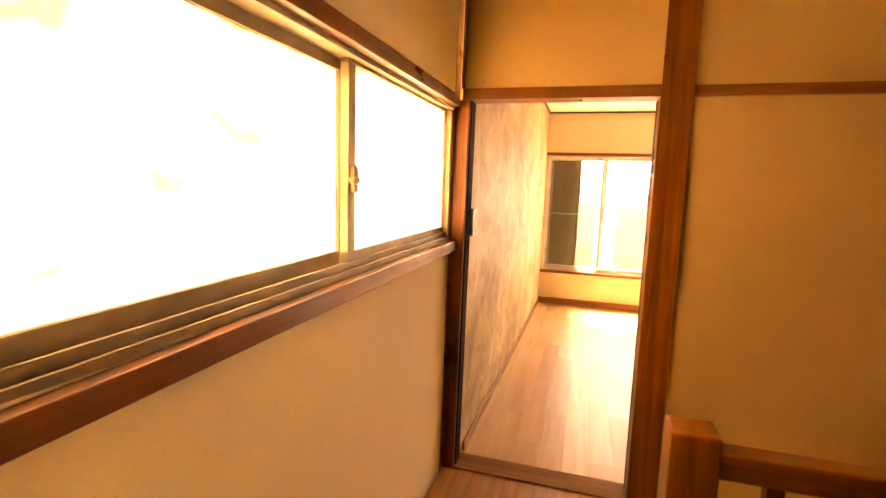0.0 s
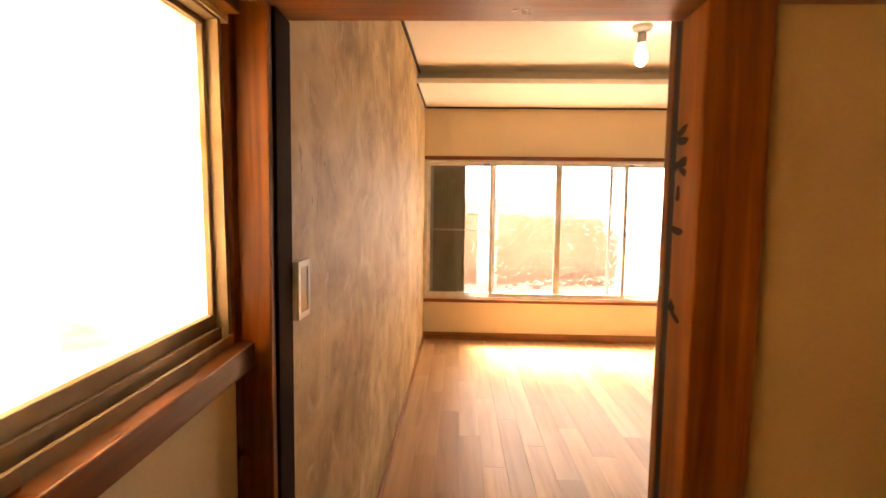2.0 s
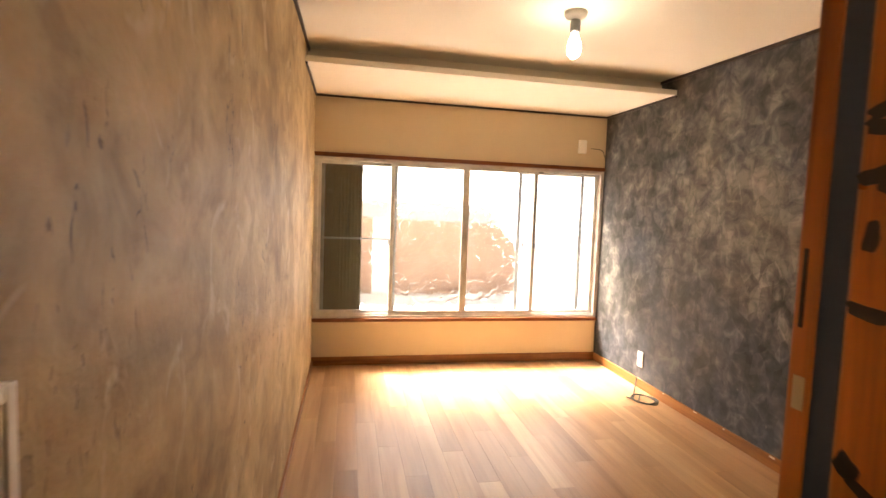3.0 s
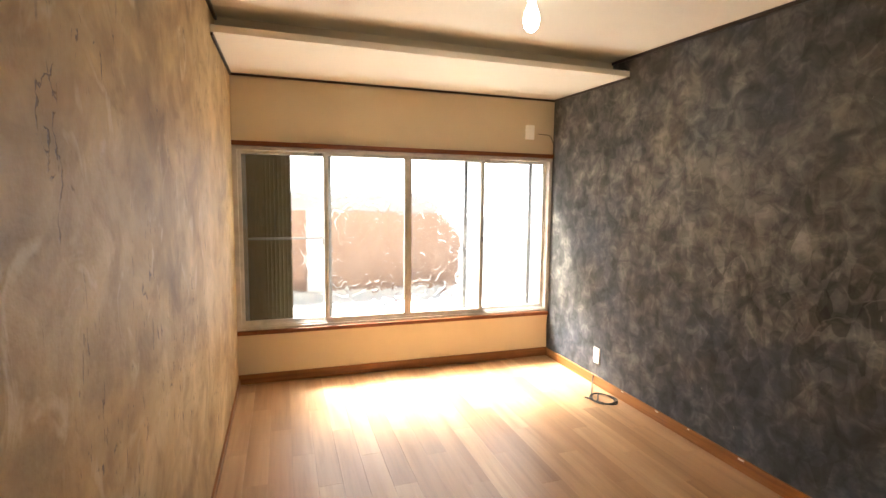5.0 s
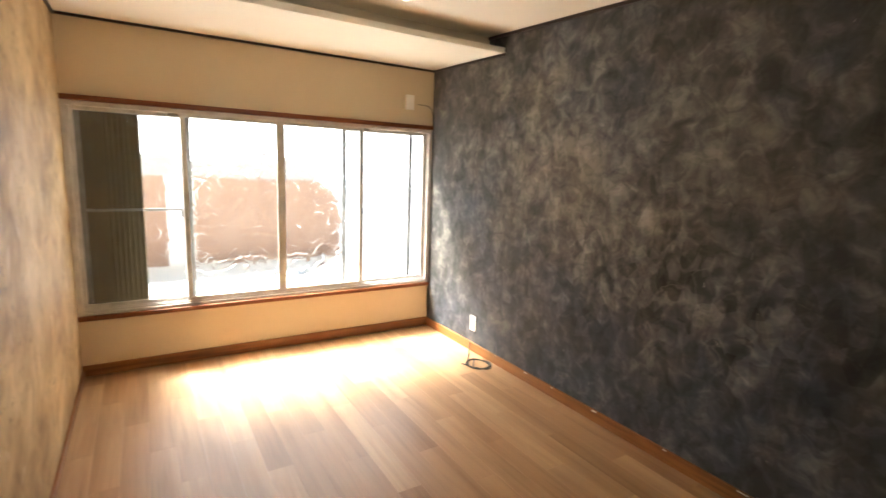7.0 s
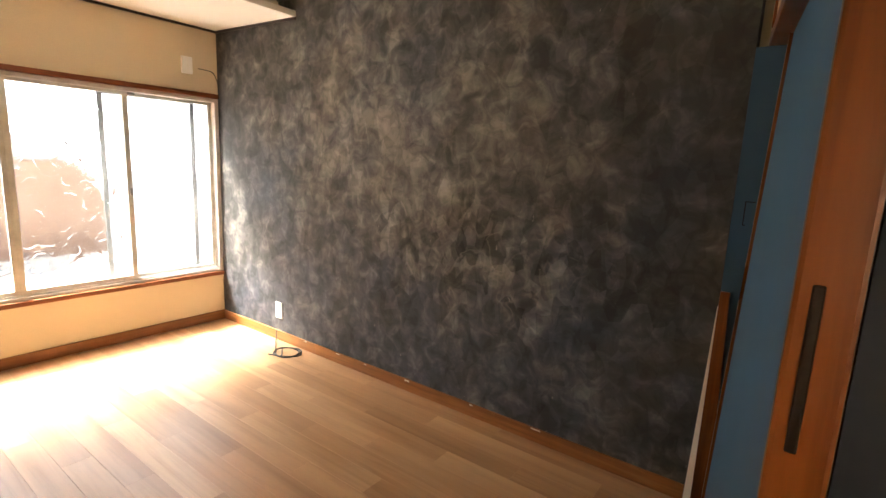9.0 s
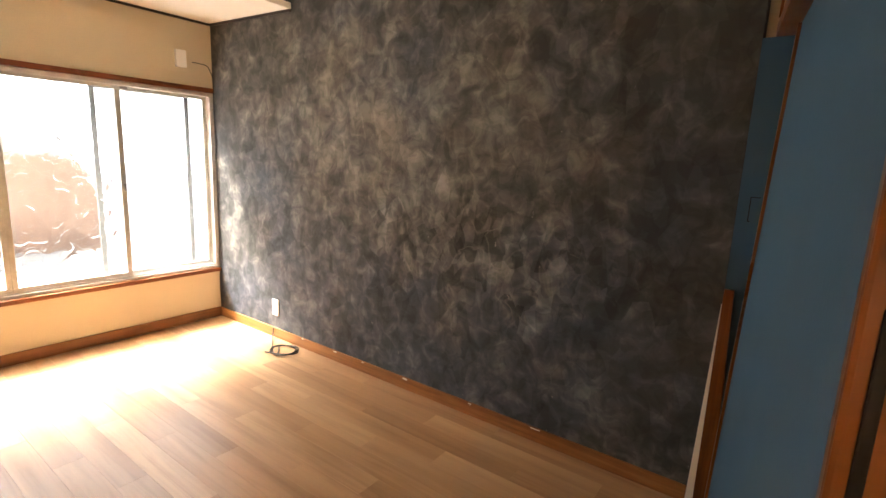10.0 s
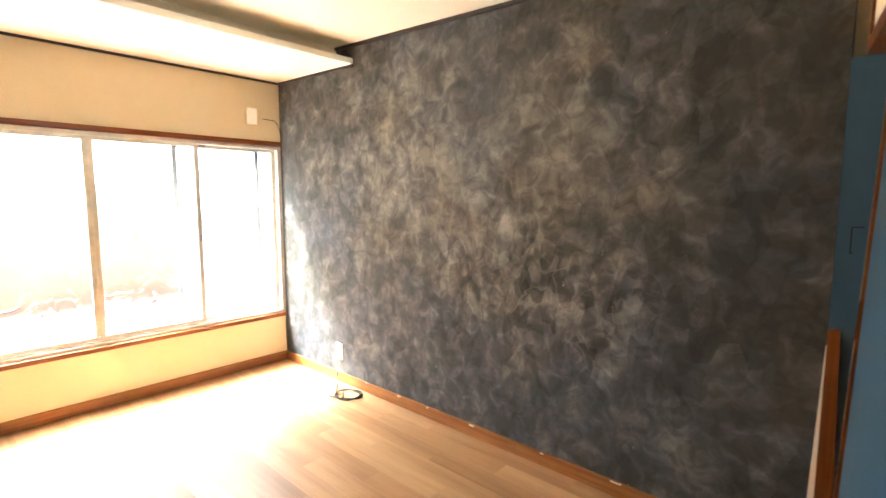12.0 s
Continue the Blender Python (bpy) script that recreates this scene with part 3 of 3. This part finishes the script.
part("window_sill", box(0, W, Y1 - 0.026, Y1 + 0.02, 0.382, 0.412, 0.003), WOOD_X, win, "dark brown sill moulding")
fr = bmesh.new()
add_box(fr, 0, W, Y1 + 0.0, Y1 + 0.12, 0.412, 0.432, 0.002)
add_box(fr, 0, W, Y1 + 0.012, Y1 + 0.02, 0.432, 0.445)
add_box(fr, 0, W, Y1 + 0.042, Y1 + 0.048, 0.432, 0.448)
add_box(fr, 0, W, Y1 + 0.0, Y1 + 0.12, 1.745, 1.772, 0.002)
add_box(fr, 0, 0.03, Y1 + 0.0, Y1 + 0.12, 0.432, 1.745, 0.002)
add_box(fr, W - 0.03, W, Y1 + 0.0, Y1 + 0.12, 0.432, 1.745, 0.002)
part("window_frame", fr, ALU, win)
SASHES = ((0.03, 0.668, 0.062, CLEAR, 0.024, 0.03), (0.640, 1.300, 0.030, FIGURED, 0.03, 0.028), (1.300, 1.966, 0.030, FIGURED, 0.030, 0.034), (1.935, 2.57, 0.062, CLEAR, 0.034, 0.03))
for x0, x1, dy, glass, s0, s1 in SASHES:
    y = Y1 + dy
    s = bmesh.new()
    add_box(s, x0, x1, y - 0.011, y + 0.011, 0.440, 0.472, 0.002)
    add_box(s, x0, x1, y - 0.011, y + 0.011, 1.722, 1.748, 0.002)
    add_box(s, x0, x0 + s0, y - 0.011, y + 0.011, 0.472, 1.722, 0.002)
    add_box(s, x1 - s1, x1, y - 0.011, y + 0.011, 0.472, 1.722, 0.002)
    sash = part("sash", s, ALU, win)
    p = part("pane", box(x0 + s0 - 0.004, x1 - s1 + 0.004, y - 0.002, y + 0.002, 0.468, 1.726), glass, sash, "figured glass pane" if glass is FIGURED else "plain glass pane")
    p.visible_shadow = False
for x in (0.628, 1.952):
    lk = part("latch", box(x - 0.008, x + 0.008, Y1 + 0.004, Y1 + 0.022, 1.045, 1.095, 0.004), ALU_DARK, win, "small dark sash latch")
for x in (0.60, 1.99):
    part("stopper", box(x - 0.03, x + 0.03, Y1 + 0.035, Y1 + 0.05, 1.728, 1.745, 0.002), ALU_DARK, win)
# fly-screen frames outside the sashes
for x0, x1 in ((0.05, 0.70), (1.81, 2.455)):
    y = Y1 + 0.10
    s = bmesh.new()
    add_box(s, x0, x0 + 0.032, y - 0.007, y + 0.007, 0.435, 1.745, 0.001)
    add_box(s, x1 - 0.032, x1, y - 0.007, y + 0.007, 0.435, 1.745, 0.001)
    add_box(s, x0, x1, y - 0.007, y + 0.007, 0.435, 0.46, 0.001)
    add_box(s, x0, x1, y - 0.007, y + 0.007, 1.72, 1.745, 0.001)
    if x0 < 1:
        add_box(s, x0, x1, y - 0.007, y + 0.007, 1.083, 1.10, 0.001)
    part("screen_frame", s, ALU_DARK, win, "aluminium fly-screen frame")

# storm shutter stacked outside
sh = thing("storm_shutter", "olive-brown ribbed metal storm shutter stacked outside the window", "shutter", at=(0.2, 3.72, 0.3))
def shr(bm):
    bm.transform(Matrix.Translation((-0.2, -3.72, -0.3)))
    return bm
part("panel", shr(box(-0.5, 0.40, 3.715, 3.735, 0.3, 1.95)), SHUTTER, sh)
for i in range(6):
    x = 0.205 + i * 0.030
    part("rib", shr(box(x, x + 0.013, 3.705, 3.716, 0.3, 1.95, 0.004)), SHUTTER, sh)
part("edge_rail", shr(box(0.385, 0.402, 3.700, 3.742, 0.3, 1.95, 0.003)), SHUTTER, sh)

# ---------------------------------------------------------------- closet beside the door
ANG = math.atan(0.117)
CM = Matrix.Translation((W, -0.100, 0)) @ Matrix.Rotation(math.pi + ANG, 4, "Z")   # x runs from the charcoal wall towards the door, -y faces the room
closet = thing("closet_front", "closet front with blue sliding panels in a brown wooden frame", "closet", "structure")


def cb(x0, x1, y0, y1, z0, z1, bevel=0.0, lean=0.0):
    """A piece of the closet front; lean tips its top away from the room."""
    bm = box(x0, x1, y0, y1, z0, z1, bevel)
    for v in bm.verts:
        v.co.y += lean * v.co.z
    bm.transform(CM)
    return bm


LEAN = 0.030
bm = box(W - 0.012, W + 0.09, -0.126, -0.0625, 0, 0.92, 0.003)
for v in bm.verts:
    if v.co.z > 0.5 and v.co.y < -0.1:
        v.co.y = -0.096
part("post", bm, WOOD_Z, closet, "short brown post, splintered to a wedge at its top")
bm = box(W - 0.010, W - 0.0005, -0.0622, -0.034, 0.003, 0.86)
for v in bm.verts:
    if v.co.z > 0.5 and v.co.y > -0.05:
        v.co.y = -0.060
part("plaster_edge", bm, BAREPL, closet, "bare pale plaster edge")
part("lintel", cb(-0.01, 1.80, 0.0, 0.052, 1.815, 1.862, 0.003), WOOD_X, closet)
part("lintel_groove", cb(-0.01, 1.80, 0.052, 0.064, 1.818, 1.862, 0.002), BASE_X, closet, "paler worn groove edge of the lintel")
part("upper_wall", cb(-0.01, 1.80, 0.006, 0.05, 1.862, 2.45), CREAM, closet, "cream wall above the closet")
part("strip", cb(0.050, 0.068, -0.003, 0.006, 1.862, 2.06, 0.001), WOOD_Z, closet, "thin upright brown strip on the cream wall")
part("top_trim", cb(0.0, 1.80, -0.008, 0.006, 2.232, 2.262, 0.002), DARKTRIM, closet, "dark brown ceiling moulding")
part("sill_track", cb(0.0, 1.75, -0.03, 0.05, 0.0, 0.012), WOOD_X, closet)
rear = part("side_panel", box(W + 0.001, W + 0.012, -0.20, -0.0625, 0.0, 1.815), BLUE, closet, "blue painted side panel")
front = part("sliding_panel", cb(0.172, 1.80, 0.000, 0.010, 0.014, 1.816, 0.0, LEAN), BLUE, closet, "blue painted sliding panel")
part("edge_strip", cb(0.152, 0.172, -0.010, 0.012, 0.014, 1.815, 0.003, LEAN), WOOD_Z, front, "brown edge strip")
hd = bmesh.new()
for b in ((-0.103, -0.100, 1.18, 1.27), (-0.132, -0.100, 1.267, 1.270), (-0.109, -0.100, 1.180, 1.183)):
    add_box(hd, W - 0.001, W + 0.0012, b[0], b[1], b[2], b[3])
part("finger_pull", hd, INK, rear, "thin dark finger pull")
part("back_wall", box(0.87, W + 0.09, -0.336, -0.322, -0.05, 2.5), CREAM, closet)
structure("wall_closet_side", box(W + 0.10, W + 0.14, -0.42, -0.045, -0.1, 2.5), CREAM, "plain wall beside the closet", "wall")

# ---------------------------------------------------------------- fixtures
lamp = thing("ceiling_bulb", "lit bare light bulb in a white socket on the ceiling", "light bulb", at=(1.355, 1.61, ceil_z(1.61)))
part("rose", lathe([(0.054, 0.004), (0.056, -0.012), (0.048, -0.027), (0.026, -0.034), (0.022, -0.040)]), ROSE, lamp, "grey-white ceiling rose")
part("socket", lathe([(0.022, -0.039), (0.025, -0.050), (0.025, -0.092), (0.019, -0.100)]), GREYPL, lamp, "grey lamp socket")
part("bulb", lathe([(0.015, -0.098), (0.019, -0.116), (0.031, -0.148), (0.035, -0.176), (0.029, -0.204), (0.014, -0.220), (0.003, -0.224)]), BULB, lamp, "glowing bulb")

ol = thing("wall_outlet", "white wall outlet low on the charcoal wall", "outlet", at=(W, 2.75, 0.232))
part("plate", box(-0.009, 0, -0.036, 0.036, -0.06, 0.06, 0.003), WHITEPL, ol)
for z in (-0.022, 0.022):
    for y in (-0.007, 0.007):
        part("slot", box(-0.0105, -0.008, y - 0.0015, y + 0.0015, z - 0.006, z + 0.006), GREYPL, ol)

bx = thing("junction_box", "white plastic box high on the window wall", "junction box", at=(2.362, Y1, 1.985))
part("body", box(-0.037, 0.037, -0.028, 0, -0.06, 0.06, 0.004), WHITEPL, bx)
part("button", box(-0.012, 0.012, -0.032, -0.027, -0.018, 0.018, 0.002), WHITEPL, bx)

sw = thing("light_switch", "white light switch box on the plaster wall by the doorway", "light switch", at=(0, -0.280, 1.124))
part("body", box(0, 0.014, -0.037, 0.037, -0.060, 0.060, 0.003), WHITEPL, sw)
rim = bmesh.new()
for b in ((-0.037, -0.024, -0.060, 0.060), (0.024, 0.037, -0.060, 0.060), (-0.024, 0.024, -0.060, -0.046), (-0.024, 0.024, 0.046, 0.060)):
    add_box(rim, 0.0135, 0.0185, *b, 0.0015)
part("cover_frame", rim, WHITEPL, sw, "raised white cover frame")
part("rocker", box(0.0135, 0.0165, -0.0225, 0.0225, -0.0445, 0.0445, 0.001), GLOSSPL, sw, "glossy cream rocker plate")

pts = [(2.45, Y1 - 0.004, 1.975), (2.50, Y1 - 0.012, 1.972), (2.555, Y1 - 0.012, 1.965), (2.583, Y1 - 0.01, 1.925), (2.588, Y1 - 0.03, 1.85), (2.590, Y1 - 0.03, 1.6),
       (2.592, Y1 - 0.032, 1.2), (2.591, Y1 - 0.034, 0.8), (2.592, Y1 - 0.034, 0.45), (2.586, Y1 - 0.02, 0.33), (2.590, Y1 - 0.02, 0.08)]
tagged(link_mesh("wire", tube(pts, 0.003, 6), BLACKPL), "thin dark wire running down the corner by the window", "wire")

pts = [(2.585, 2.765, 0.075), (2.560, 2.74, 0.03), (2.50, 2.66, 0.006), (2.44, 2.58, 0.006)]
for k in range(27):
    a = radians(110 + k * 40)
    r = 0.085 + 0.010 * math.sin(k * 1.7)
    pts.append((2.465 + r * math.cos(a) * 0.95, 2.475 + r * 1.1 * math.sin(a), 0.006 + 0.0028 * (k // 9) + 0.010 * abs(math.sin(k * 0.6))))
pts += [(2.41, 2.47, 0.008), (2.385, 2.53, 0.006), (2.372, 2.56, 0.006)]
tagged(link_mesh("cable_coil", tube(pts, 0.0048, 7), BLACKPL), "coiled black cable lying on the floor by the wall", "cable")

# ---------------------------------------------------------------- outside
structure("ground", box(-60, 60, 3.65, 120, -3.2, -3.0), GROUNDM, "pale ground outside far below the window", "ground")
tagged(link_mesh("roof_terrace", box(-2.5, 6.0, 3.66, 6.15, -0.14, 0.0), OUTWALL), "pale sunlit roof terrace below the window", "roof")
glow = material("bright_hazy_sky", 1.0, 0, (0.8, 0.8, 0.8))
gb = glow.node_tree.nodes["Principled BSDF"]
gb.inputs["Emission Color"].default_value = (1.0, 0.97, 0.92, 1)
gb.inputs["Emission Strength"].default_value = 3.0
structure("backdrop", box(-150, 150, 118, 119, -3, 110), glow, "plain bright hazy sky in the distance", "backdrop")
house = thing("neighbour_house", "neighbouring house with a red-brown end wall and pale lower wall", "house", at=(0.3, 7.0, -3.0))
def hr(bm):
    bm.transform(Matrix.Translation((-0.3, -7.0, 3.0)))
    return bm
PROFILE = ((-3.0, 0.03), (3.02, 0.03), (3.03, 0.85), (2.72, 1.18), (-3.0, 1.30))
bm = bmesh.new()
a = [bm.verts.new((x, 7.0, z)) for x, z in PROFILE]
b = [bm.verts.new((x, 12.0, z)) for x, z in PROFILE]
bm.faces.new(a), bm.faces.new(b[::-1])
for i in range(len(a)):
    k = (i + 1) % len(a)
    bm.faces.new((a[i], a[k], b[k], b[i]))
bmesh.ops.recalc_face_normals(bm, faces=bm.faces)
part("end_wall", hr(bm), RED, house, "weathered red-brown end wall")
part("lower_wall", hr(box(-2.9, 2.95, 7.05, 12, -3.0, 0.03)), OUTWALL, house, "pale rendered lower wall")
bm = box(-3.1, 2.78, 6.90, 12.1, 1.30, 1.50, 0.02)
for v in bm.verts:
    if v.co.z > 1.4 and v.co.x > 0:
        v.co.x = 2.42
    if v.co.z < 1.4 and v.co.x > 0:
        v.co.z = 1.19
part("roof", hr(bm), ROOF, house, "grey tiled roof edge")
part("door", hr(box(0.66, 0.98, 6.955, 6.995, 0.035, 1.27, 0.01)), OUTWALL, house, "white panel door")

# ---------------------------------------------------------------- floor planks
floor = structure("floor", box(-0.05, W + 0.1, YR, Y1 + 0.05, -0.12, -0.004), GAP, "light oak laminate plank floor", "floor")
rng = random.Random(11)
PWID, PLEN = 0.118, 0.90
meshes = {}
x, row = 0.004, 0
while x < W - 0.01:
    w = min(PWID, W - 0.004 - x)
    y = YR + 0.001 - (row * 0.37 % 1.0) * PLEN
    while y < Y1 - 0.01:
        ya, yb = max(y, YR + 0.001), min(y + PLEN, Y1 - 0.004)
        y += PLEN
        if yb - ya < 0.03:
            continue
        key = (round(w, 3), round(yb - ya, 3))
        if key not in meshes:
            me = bpy.data.meshes.new("plank")
            pb = box(0.0003, w - 0.0003, 0.0003, key[1] - 0.0003, -0.008, 0.0, 0.0005)
            pb.to_mesh(me)
            pb.free()
            me.materials.append(PLANK)
            meshes[key] = me
        ob = new("plank", meshes[key])
        ob.location = (x, ya, 0.0)
        ob.parent = floor
    x += PWID
    row += 1
